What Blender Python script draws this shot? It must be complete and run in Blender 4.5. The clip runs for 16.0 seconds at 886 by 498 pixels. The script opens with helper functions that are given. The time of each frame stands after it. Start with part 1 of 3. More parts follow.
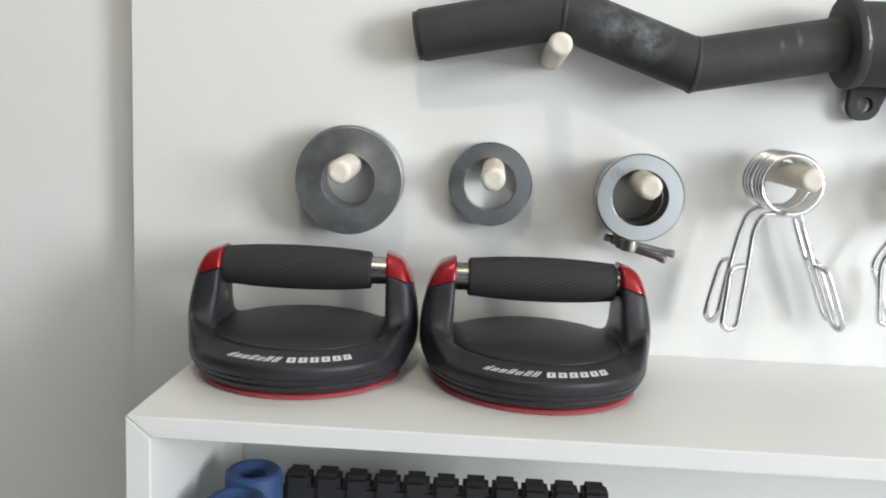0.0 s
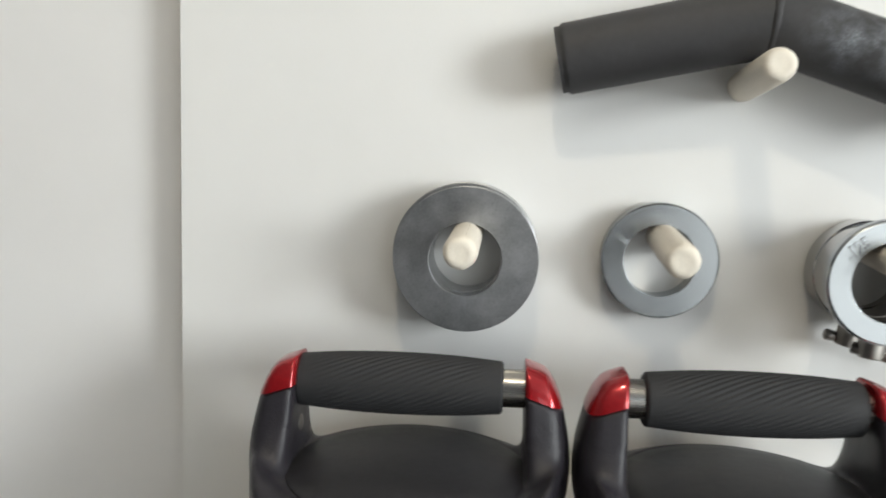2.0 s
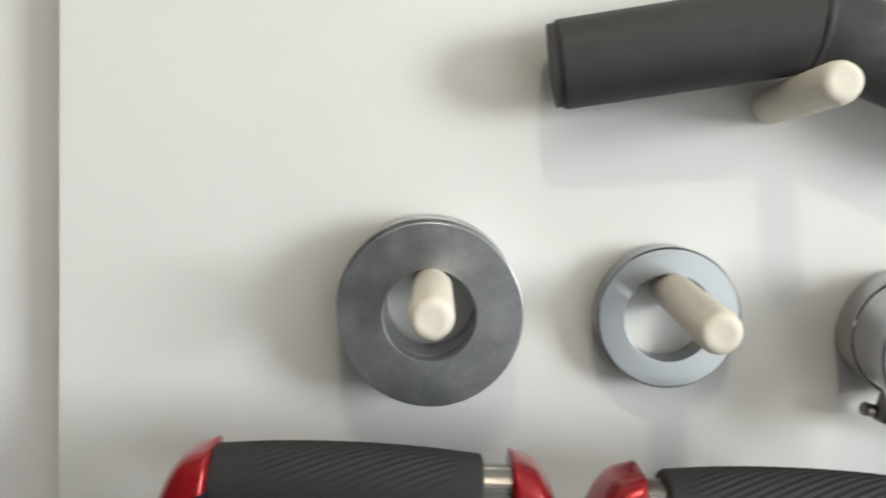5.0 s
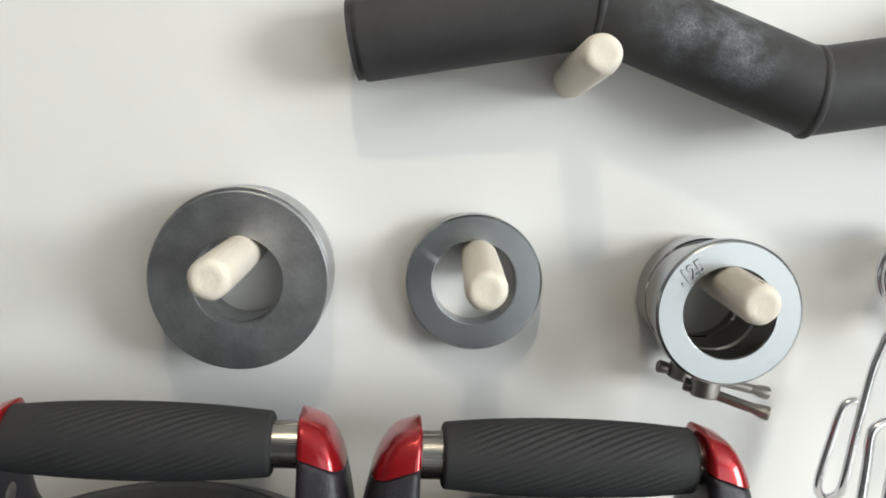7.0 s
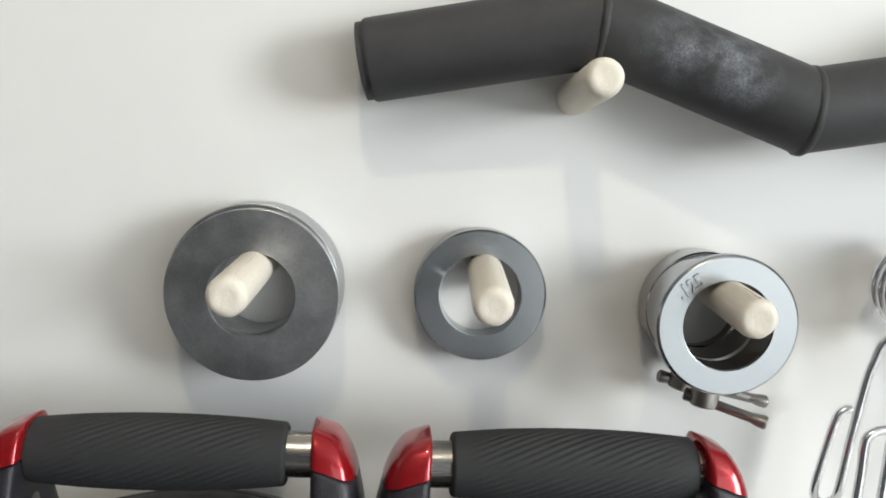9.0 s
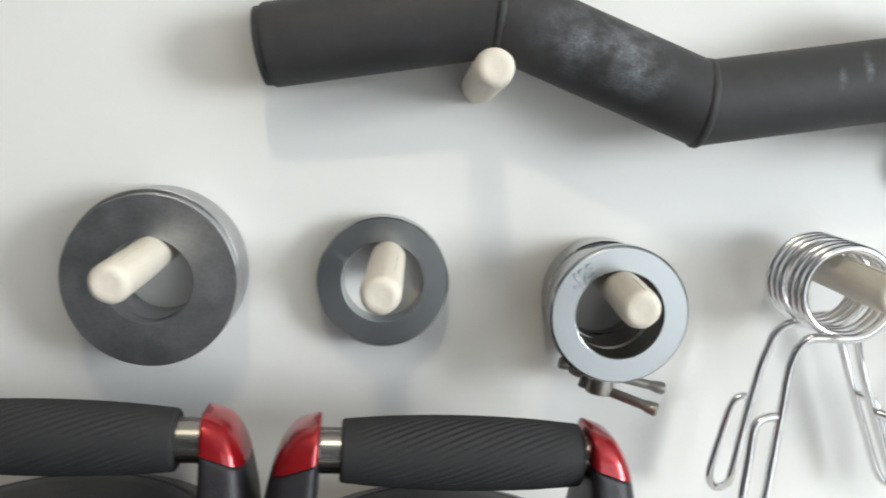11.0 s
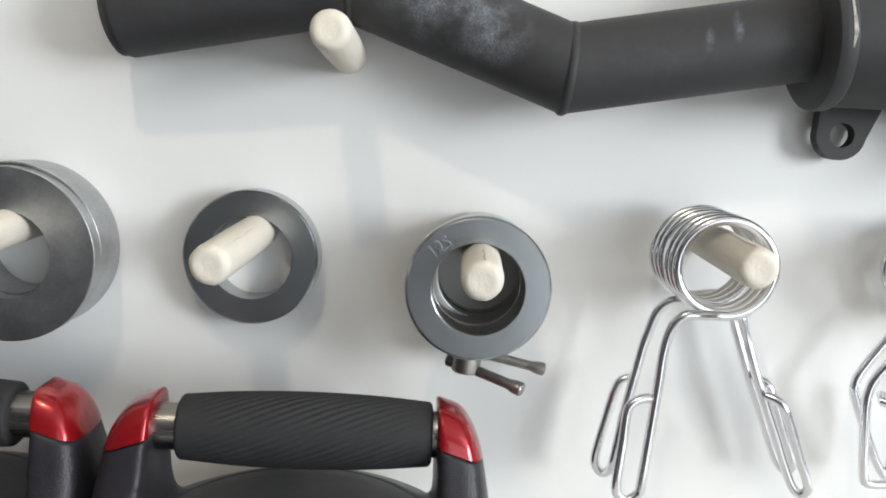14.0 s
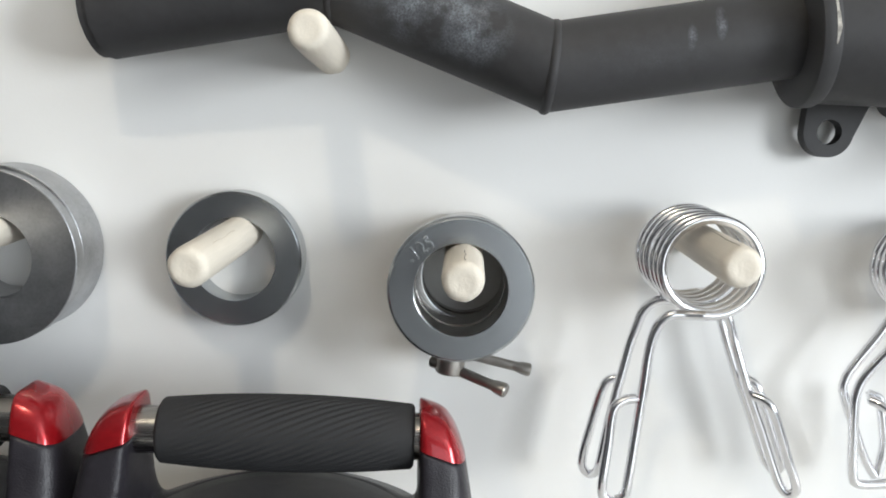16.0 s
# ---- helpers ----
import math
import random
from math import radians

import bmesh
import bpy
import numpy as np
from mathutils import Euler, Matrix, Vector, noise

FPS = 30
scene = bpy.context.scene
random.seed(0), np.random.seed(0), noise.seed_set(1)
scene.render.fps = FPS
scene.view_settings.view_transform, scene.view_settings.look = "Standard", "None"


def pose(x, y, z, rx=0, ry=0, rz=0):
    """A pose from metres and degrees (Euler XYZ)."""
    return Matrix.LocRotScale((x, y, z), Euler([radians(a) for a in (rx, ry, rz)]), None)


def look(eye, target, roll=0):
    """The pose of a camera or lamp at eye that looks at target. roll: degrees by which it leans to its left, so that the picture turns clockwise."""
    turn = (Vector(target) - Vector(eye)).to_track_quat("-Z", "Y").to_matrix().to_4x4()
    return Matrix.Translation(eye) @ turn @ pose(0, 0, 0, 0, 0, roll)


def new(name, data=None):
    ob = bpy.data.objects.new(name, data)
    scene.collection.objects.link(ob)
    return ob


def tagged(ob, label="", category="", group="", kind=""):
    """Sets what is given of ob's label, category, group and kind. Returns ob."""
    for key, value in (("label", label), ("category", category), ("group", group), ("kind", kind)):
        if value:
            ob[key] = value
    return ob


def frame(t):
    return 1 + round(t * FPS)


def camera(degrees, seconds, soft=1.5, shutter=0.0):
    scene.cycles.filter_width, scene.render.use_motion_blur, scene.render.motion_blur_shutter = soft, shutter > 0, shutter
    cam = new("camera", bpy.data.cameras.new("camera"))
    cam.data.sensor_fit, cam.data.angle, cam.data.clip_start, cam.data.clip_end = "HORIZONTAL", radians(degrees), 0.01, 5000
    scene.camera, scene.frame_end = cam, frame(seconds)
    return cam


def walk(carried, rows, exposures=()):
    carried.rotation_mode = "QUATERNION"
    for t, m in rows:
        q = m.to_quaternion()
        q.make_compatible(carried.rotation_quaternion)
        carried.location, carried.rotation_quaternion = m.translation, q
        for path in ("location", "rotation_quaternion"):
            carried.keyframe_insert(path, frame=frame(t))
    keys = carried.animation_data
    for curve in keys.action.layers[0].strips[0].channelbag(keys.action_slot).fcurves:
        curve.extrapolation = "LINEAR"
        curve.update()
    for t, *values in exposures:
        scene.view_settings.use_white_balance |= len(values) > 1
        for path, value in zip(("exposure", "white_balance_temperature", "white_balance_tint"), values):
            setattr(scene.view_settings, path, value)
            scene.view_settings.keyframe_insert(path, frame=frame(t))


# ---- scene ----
cam = camera(57.93, 16.0, 1.8, 0.3)
PATH = [
    (0, (0.1791, -0.8027, 1.2169), (0.116, 1.176, 0.9242), 2.67),
    (0.5, (0.1645, -0.7789, 1.2232), (0.062, 1.199, 0.9452), 2.30),
    (0.8, (0.1626, -0.7502, 1.2286), (0.089, 1.227, 0.9372), 2.44),
    (1, (0.1766, -0.7274, 1.2292), (0.044, 1.255, 1.0062), 2.54),
    (1.2, (0.1831, -0.7007, 1.2386), (0.006, 1.280, 1.0552), 2.40),
    (1.5, (0.1808, -0.6700, 1.2367), (-0.093, 1.297, 1.0392), 2.53),
    (1.8, (0.1577, -0.6312, 1.2354), (-0.137, 1.334, 1.0452), 1.88),
    (2, (0.1093, -0.5936, 1.2318), (-0.118, 1.380, 1.0172), 1.64),
    (2.2, (0.0800, -0.5486, 1.2395), (-0.092, 1.427, 0.9962), 1.52),
    (2.5, (0.0450, -0.5016, 1.2417), (-0.052, 1.483, 1.0272), 2.10),
    (3, (0.0292, -0.4589, 1.2396), (-0.014, 1.521, 0.9932), 2.80),
    (3.5, (0.0232, -0.4525, 1.2461), (-0.002, 1.529, 1.0232), 2.74),
    (4, (0.0333, -0.4663, 1.2473), (-0.030, 1.518, 1.0232), 2.25),
    (4.5, (0.0475, -0.4699, 1.2482), (-0.068, 1.512, 1.0222), 2.03),
    (5, (0.0746, -0.4726, 1.2480), (0.038, 1.512, 1.0372), 2.98),
    (5.2, (0.0970, -0.4721, 1.2460), (0.130, 1.522, 1.0522), 2.98),
    (7.3, (0.1644, -0.4932, 1.2410), (0.231, 1.489, 1.0102), 2.84),
    (7.6, (0.1591, -0.4920, 1.2450), (0.239, 1.492, 1.0142), 2.75),
    (8, (0.1594, -0.4956, 1.2529), (0.214, 1.488, 1.0042), 2.74),
    (10.3, (0.1563, -0.5130, 1.2483), (0.232, 1.476, 1.0332), 2.64),
    (10.5, (0.1512, -0.5138, 1.2456), (0.277, 1.473, 1.0292), 2.91),
    (11, (0.2026, -0.5078, 1.2608), (0.327, 1.475, 0.9732), 3.55),
    (11.2, (0.2385, -0.5024, 1.2600), (0.347, 1.482, 0.9792), 3.96),
    (11.5, (0.2900, -0.5018, 1.2523), (0.353, 1.486, 0.9862), 3.97),
    (12, (0.3095, -0.5040, 1.2488), (0.343, 1.484, 0.9952), 1.93),
    (12.5, (0.3153, -0.4938, 1.2467), (0.317, 1.495, 0.9902), 1.95),
    (13, (0.3113, -0.4842, 1.2462), (0.309, 1.505, 0.9972), 1.87),
    (13.5, (0.3065, -0.4845, 1.2440), (0.313, 1.499, 0.9522), 2.34),
    (14, (0.3061, -0.4980, 1.2475), (0.336, 1.487, 0.9622), 3.15),
    (14.5, (0.3229, -0.5017, 1.2482), (0.356, 1.484, 0.9622), 3.00),
    (15, (0.3232, -0.4977, 1.2463), (0.344, 1.488, 0.9722), 2.71),
    (15.5, (0.3215, -0.4929, 1.2466), (0.341, 1.493, 0.9702), 2.80),
    (16, (0.3182, -0.4949, 1.2485), (0.337, 1.490, 0.9602), 2.76),
]
walk(cam, [(t, look(eye, target, roll)) for t, eye, target, roll in PATH], [(0, 0.0, 6450, 10), (2, 0.04, 6600, 10), (5, 0.05, 6650, 10), (8, 0.05, 6580, 10), (11, 0.02, 6450, 10), (12.5, 0.0, 6410, 11.5), (16, 0.0, 6400, 11.5)])

# ---- world and light ----
world = bpy.data.worlds.new("sky")
scene.world = world
world.use_nodes = True
wn = world.node_tree
sky = wn.nodes.new("ShaderNodeTexSky")
sky.sky_type = "NISHITA"
sky.sun_disc = False
sky.sun_elevation = radians(40)
sky.sun_rotation = radians(60)
wn.nodes["Background"].inputs["Strength"].default_value = 0.12
wn.links.new(sky.outputs["Color"], wn.nodes["Background"].inputs["Color"])

BACK_Y, CEIL, EAST_X, WEST_X = -3.0, 2.5, 3.0, -2.6      # the wall behind the camera, the ceiling, the side walls
DOOR_X0, DOOR_X1, DOOR_Z0, DOOR_Z1 = 0.85, 2.6, 0.02, 2.1       # pale opening behind the camera
WIN_Y0, WIN_Y1, WIN_Z0, WIN_Z1 = -2.70, -1.50, 1.05, 2.25       # window in the side wall


def opening_light(name, centre, towards, w, h, watts, colour):
    d = bpy.data.lights.new(name, "AREA")
    d.shape, d.size, d.size_y, d.energy, d.color = "RECTANGLE", w, h, watts, colour
    new(name, d).matrix_world = look(centre, towards)


DX, DZ = (DOOR_X0 + DOOR_X1) / 2, (DOOR_Z0 + DOOR_Z1) / 2
opening_light("door_daylight", (DX, BACK_Y + 0.005, DZ), (DX, 0, DZ), DOOR_X1 - DOOR_X0 - 0.02, DOOR_Z1 - DOOR_Z0 - 0.02, 20.0, (0.92, 0.97, 0.975))
WY, WZ = (WIN_Y0 + WIN_Y1) / 2, (WIN_Z0 + WIN_Z1) / 2
opening_light("window_daylight", (EAST_X - 0.005, WY, WZ), (0, WY, WZ), WIN_Y1 - WIN_Y0 - 0.02, WIN_Z1 - WIN_Z0 - 0.02, 119.0, (0.915, 0.97, 0.985))

LAMP = (0.075, -0.99, 2.42)
lamp = bpy.data.lights.new("ceiling_bulb", "POINT")
lamp.energy, lamp.color, lamp.shadow_soft_size = 17.0, (1.0, 0.89, 0.68), 0.035
new("ceiling_bulb", lamp).location = LAMP


# ---- materials ----
def mat(name, color, rough=0.5, metal=0.0, scale=40.0, vary=0.08, bump=0.0, bump_scale=200.0, rough_vary=0.08,
        coat=0.0, stretch=(1, 1, 1), tint=None, random=0.0, turned=0.0):
    """A surface with variation at two scales, uneven gloss and fine relief."""
    m = bpy.data.materials.new(name)
    m.use_nodes = True
    nt = m.node_tree
    b = nt.nodes["Principled BSDF"]
    tc = nt.nodes.new("ShaderNodeTexCoord")
    mp = nt.nodes.new("ShaderNodeMapping")
    mp.inputs["Scale"].default_value = stretch
    nt.links.new(tc.outputs["Object"], mp.inputs["Vector"])
    n1, n2 = nt.nodes.new("ShaderNodeTexNoise"), nt.nodes.new("ShaderNodeTexNoise")
    for n, s in ((n1, scale), (n2, scale * 9)):
        n.inputs["Scale"].default_value, n.inputs["Detail"].default_value = s, 6
        nt.links.new(mp.outputs["Vector"], n.inputs["Vector"])
    add = nt.nodes.new("ShaderNodeMath")
    add.operation = "MULTIPLY_ADD"
    add.inputs[1].default_value = 0.45
    nt.links.new(n2.outputs["Fac"], add.inputs[0])
    nt.links.new(n1.outputs["Fac"], add.inputs[2])
    if turned:                         # fine lathe marks round the y axis
        flat, ln, rings, more = (nt.nodes.new(k) for k in ("ShaderNodeVectorMath", "ShaderNodeVectorMath", "ShaderNodeTexNoise", "ShaderNodeMath"))
        flat.operation, ln.operation, more.operation = "MULTIPLY", "LENGTH", "MULTIPLY_ADD"
        flat.inputs[1].default_value = (1, 0, 1)
        nt.links.new(tc.outputs["Object"], flat.inputs[0])
        nt.links.new(flat.outputs["Vector"], ln.inputs[0])
        rings.noise_dimensions = "1D"
        rings.inputs["Scale"].default_value, rings.inputs["Detail"].default_value = 900, 3
        nt.links.new(ln.outputs["Value"], rings.inputs["W"])
        more.inputs[1].default_value = turned
        nt.links.new(rings.outputs["Fac"], more.inputs[0])
        nt.links.new(add.outputs[0], more.inputs[2])
        add = more
    ramp = nt.nodes.new("ShaderNodeValToRGB")
    ramp.color_ramp.elements[0].position, ramp.color_ramp.elements[1].position = 0.45, 1.0
    lo = [max(0.0, c * (1 - vary)) for c in color]
    hi = [min(1.0, c * (1 + vary)) for c in (tint or color)]
    ramp.color_ramp.elements[0].color, ramp.color_ramp.elements[1].color = (*lo, 1), (*hi, 1)
    nt.links.new(add.outputs[0], ramp.inputs["Fac"])
    out = ramp.outputs["Color"]
    if random:
        info, hsv, rr = nt.nodes.new("ShaderNodeObjectInfo"), nt.nodes.new("ShaderNodeHueSaturation"), nt.nodes.new("ShaderNodeMapRange")
        rr.inputs["To Min"].default_value, rr.inputs["To Max"].default_value = 1 - random, 1 + random
        nt.links.new(info.outputs["Random"], rr.inputs["Value"])
        nt.links.new(rr.outputs["Result"], hsv.inputs["Value"])
        nt.links.new(out, hsv.inputs["Color"])
        out = hsv.outputs["Color"]
    nt.links.new(out, b.inputs["Base Color"])
    mr = nt.nodes.new("ShaderNodeMapRange")
    mr.inputs["From Min"].default_value, mr.inputs["From Max"].default_value = 0.4, 1.0
    mr.inputs["To Min"].default_value, mr.inputs["To Max"].default_value = max(0.02, rough - rough_vary), min(1, rough + rough_vary)
    nt.links.new(add.outputs[0], mr.inputs["Value"])
    nt.links.new(mr.outputs["Result"], b.inputs["Roughness"])
    b.inputs["Metallic"].default_value = metal
    b.inputs["Coat Weight"].default_value = coat
    b.inputs["Coat Roughness"].default_value = 0.06
    if bump:
        n3, bp = nt.nodes.new("ShaderNodeTexNoise"), nt.nodes.new("ShaderNodeBump")
        n3.inputs["Scale"].default_value, n3.inputs["Detail"].default_value = bump_scale, 4
        nt.links.new(mp.outputs["Vector"], n3.inputs["Vector"])
        nt.links.new(n3.outputs["Fac"], bp.inputs["Height"])
        bp.inputs["Strength"].default_value, bp.inputs["Distance"].default_value = bump, 0.001
        nt.links.new(bp.outputs["Normal"], b.inputs["Normal"])
    return m


def pitted(m, edge, depth):
    """Small dark pits strewn over a metal."""
    nt = m.node_tree
    b = nt.nodes["Principled BSDF"]
    base = b.inputs["Base Color"].links[0].from_socket
    tc, n, cut, mix = (nt.nodes.new(k) for k in ("ShaderNodeTexCoord", "ShaderNodeTexNoise", "ShaderNodeMapRange", "ShaderNodeMix"))
    n.inputs["Scale"].default_value, n.inputs["Detail"].default_value = 420, 2
    nt.links.new(tc.outputs["Object"], n.inputs["Vector"])
    cut.inputs["From Min"].default_value, cut.inputs["From Max"].default_value, cut.inputs["To Max"].default_value = edge, edge + 0.06, depth
    nt.links.new(n.outputs["Fac"], cut.inputs["Value"])
    mix.data_type = "RGBA"
    mix.inputs["B"].default_value = (0.10, 0.10, 0.10, 1)
    nt.links.new(cut.outputs["Result"], mix.inputs["Factor"])
    nt.links.new(base, mix.inputs["A"])
    nt.links.new(mix.outputs["Result"], b.inputs["Base Color"])
    return m


BOARD = mat("white_melamine", (0.80, 0.795, 0.78), 0.48, scale=4, vary=0.015, bump=0.06, bump_scale=500)
PAINT = mat("white_wall_paint", (0.79, 0.78, 0.77), 0.75, scale=3, vary=0.02, bump=0.07, bump_scale=260)
ROOM = mat("grey_room_paint", (0.155, 0.155, 0.16), 0.8, scale=2, vary=0.04)
CEILM = mat("ceiling_paint", (0.6, 0.6, 0.6), 0.85, scale=2, vary=0.03)
FLOORM = mat("grey_floor", (0.22, 0.215, 0.21), 0.6, scale=6, vary=0.12)
SHELFM = mat("white_shelf_laminate", (0.79, 0.785, 0.765), 0.38, scale=5, vary=0.02, bump=0.05, bump_scale=400)
PEGM = mat("pale_birch", (0.735, 0.675, 0.58), 0.6, scale=30, vary=0.09, bump=0.25, bump_scale=160, stretch=(3, 0.25, 3), random=0.03)
ZINC = pitted(mat("dull_zinc", (0.420, 0.428, 0.440), 0.345, 0.95, scale=60, vary=0.25, turned=0.06, bump=0.03, bump_scale=600, rough_vary=0.04), 0.65, 0.19)
ZINC_L = pitted(mat("bright_zinc", (0.380, 0.400, 0.417), 0.23, 0.97, scale=34, vary=0.14, turned=0.55, bump=0.015, bump_scale=500, rough_vary=0.04), 0.69, 0.18)
ZINC_P = mat("dark_polished_zinc", (0.29, 0.28, 0.265), 0.17, 1.0, scale=50, vary=0.15, turned=0.4, rough_vary=0.05)
ZINC_S = mat("satin_zinc", (0.42, 0.42, 0.425), 0.12, 1.0, scale=40, vary=0.10, rough_vary=0.05)
STEEL = mat("dull_steel", (0.28, 0.265, 0.245), 0.38, 0.95, scale=90, vary=0.18)
CHROME = mat("chrome", (0.80, 0.80, 0.82), 0.19, 1.0, scale=60, vary=0.05, rough_vary=0.05)
BRUSHED = mat("brushed_tube", (0.31, 0.30, 0.285), 0.26, 1.0, scale=40, vary=0.1, stretch=(0.1, 4, 4))
PLASTIC = mat("black_plastic", (0.0218, 0.0198, 0.0245), 0.34, scale=30, vary=0.25, bump=0.30, bump_scale=1100)
PADM = mat("charcoal_pad", (0.0208, 0.0198, 0.0228), 0.46, scale=18, vary=0.18, bump=0.2, bump_scale=900)
FOAM = mat("black_foam", (0.0195, 0.0195, 0.021), 0.74, scale=50, vary=0.2, bump=0.3, bump_scale=1500)
REDM = mat("red_metallic_paint", (0.30, 0.007, 0.011), 0.24, 0.40, scale=400, vary=0.12, rough_vary=0.02, coat=0.55)
for m, level in ((PLASTIC, 0.33), (PADM, 0.36), (REDM, 0.32)):
    m.node_tree.nodes["Principled BSDF"].inputs["Specular IOR Level"].default_value = level
REDM.node_tree.nodes["Principled BSDF"].inputs["Coat Roughness"].default_value = 0.03
REDR = mat("red_rubber", (0.36, 0.045, 0.055), 0.55, scale=60, vary=0.1)
PRINT = mat("white_print", (0.60, 0.60, 0.60), 0.5, scale=120, vary=0.06)
BLUEM = mat("blue_foam_rubber", (0.035, 0.075, 0.20), 0.6, scale=60, vary=0.2, bump=0.3, bump_scale=500)
RUBBER = mat("black_rubber", (0.016, 0.016, 0.018), 0.6, scale=40, vary=0.25, bump=0.2, bump_scale=500)
WEAR = mat("bare_scuffed_metal", (0.42, 0.40, 0.36), 0.6, 0.2, scale=300, vary=0.6, bump=0.6, bump_scale=900)


def black_coat(name, chalk):
    """Matt black powder coat; chalk: a cloudy pale smear, its centre, size and strength."""
    m = mat(name, (0.0345, 0.0338, 0.0355), 0.60, scale=25, vary=0.25, bump=0.07, bump_scale=900)
    nt = m.node_tree
    b = nt.nodes["Principled BSDF"]
    b.inputs["Specular IOR Level"].default_value = 0.42
    base = b.inputs["Base Color"].links[0].from_socket
    tc = nt.nodes.new("ShaderNodeTexCoord")
    for centre, size, strength in chalk:
        mp, sep = nt.nodes.new("ShaderNodeMapping"), nt.nodes.new("ShaderNodeVectorMath")
        mp.vector_type = "POINT"
        mp.inputs["Location"].default_value = [-c / s for c, s in zip(centre, size)]
        mp.inputs["Scale"].default_value = [1 / s for s in size]
        nt.links.new(tc.outputs["Object"], mp.inputs["Vector"])
        sep.operation = "LENGTH"
        nt.links.new(mp.outputs["Vector"], sep.inputs[0])
        fall = nt.nodes.new("ShaderNodeMapRange")
        fall.inputs["From Min"].default_value, fall.inputs["From Max"].default_value = 1.0, 0.15
        nt.links.new(sep.outputs["Value"], fall.inputs["Value"])
        cloud, speck = nt.nodes.new("ShaderNodeTexNoise"), nt.nodes.new("ShaderNodeTexNoise")
        for n, s in ((cloud, 90), (speck, 900)):
            n.inputs["Scale"].default_value, n.inputs["Detail"].default_value = s, 5
            nt.links.new(tc.outputs["Object"], n.inputs["Vector"])
        cut = nt.nodes.new("ShaderNodeMapRange")
        cut.inputs["From Min"].default_value, cut.inputs["From Max"].default_value = 0.36, 0.74
        nt.links.new(cloud.outputs["Fac"], cut.inputs["Value"])
        cut2 = nt.nodes.new("ShaderNodeMapRange")
        cut2.inputs["From Min"].default_value, cut2.inputs["From Max"].default_value = 0.35, 0.7
        cut2.inputs["To Min"].default_value = 0.25
        nt.links.new(speck.outputs["Fac"], cut2.inputs["Value"])
        a, c, d = (nt.nodes.new("ShaderNodeMath") for _ in range(3))
        for n in (a, c, d):
            n.operation = "MULTIPLY"
        nt.links.new(fall.outputs["Result"], a.inputs[0])
        nt.links.new(cut.outputs["Result"], a.inputs[1])
        nt.links.new(a.outputs[0], c.inputs[0])
        nt.links.new(cut2.outputs["Result"], c.inputs[1])
        nt.links.new(c.outputs[0], d.inputs[0])
        d.inputs[1].default_value = strength
        mix = nt.nodes.new("ShaderNodeMix")
        mix.data_type = "RGBA"
        mix.inputs["B"].default_value = (0.42, 0.46, 0.52, 1)
        nt.links.new(d.outputs[0], mix.inputs["Factor"])
        nt.links.new(base, mix.inputs["A"])
        base = mix.outputs["Result"]
    nt.links.new(base, b.inputs["Base Color"])
    return m


# ---- mesh helpers ----
def mesh(name, verts, faces, material, smooth=True, sharp=35):
    me = bpy.data.meshes.new(name)
    me.from_pydata([tuple(v) for v in verts], [], faces)
    bm = bmesh.new()
    bm.from_mesh(me)
    bmesh.ops.recalc_face_normals(bm, faces=bm.faces)
    if smooth:
        for f in bm.faces:
            f.smooth = True
        for e in bm.edges:
            if len(e.link_faces) == 2 and e.calc_face_angle(0) > radians(sharp):
                e.smooth = False
    bm.to_mesh(me)
    bm.free()
    me.materials.append(material)
    return me


def part(name, me, parent=None, label=""):
    ob = new(name, me)
    ob.parent = parent
    if label:
        ob["label"] = label
    return ob


def empty(name, m):
    ob = new(name)
    ob.empty_display_size = 0.02
    ob.matrix_world = m
    return ob


def box(x0, x1, y0, y1, z0, z1, material, bevel=0.0, name="box"):
    bm = bmesh.new()
    bmesh.ops.create_cube(bm, size=1)
    for v in bm.verts:
        v.co = Vector(((x0 + x1) / 2 + v.co.x * (x1 - x0), (y0 + y1) / 2 + v.co.y * (y1 - y0), (z0 + z1) / 2 + v.co.z * (z1 - z0)))
    if bevel:
        bmesh.ops.bevel(bm, geom=bm.edges[:], offset=bevel, segments=2, affect="EDGES")
    me = bpy.data.meshes.new(name)
    bm.to_mesh(me)
    bm.free()
    me.materials.append(material)
    return me


def lathe(profile, n, axis="z", close=False, sy=1.0, name="lathe", material=None, wobble=0.0, sharp=35):
    """Turns (radius, along) pairs round an axis. close: the profile is a loop, as for a ring."""
    verts, faces, k = [], [], len(profile)
    for i in range(n):
        a = 2 * math.pi * i / n
        for r, h in profile:
            r += wobble * noise.noise((math.cos(a) * 2, math.sin(a) * 2, h * 60)) if r > 1e-6 else 0
            u, v = r * math.cos(a), r * math.sin(a) * sy
            verts.append((u, v, h) if axis == "z" else (u, -h, v) if axis == "y" else (h, u, v))
    for i in range(n):
        j = (i + 1) % n
        for q in range(k if close else k - 1):
            w = (q + 1) % k
            faces.append((i * k + q, j * k + q, j * k + w, i * k + w))
    me = mesh(name, verts, faces, material, sharp=sharp)
    bm = bmesh.new()
    bm.from_mesh(me)
    bmesh.ops.remove_doubles(bm, verts=bm.verts, dist=1e-6)
    bmesh.ops.recalc_face_normals(bm, faces=bm.faces)
    bm.to_mesh(me)
    bm.free()
    return me


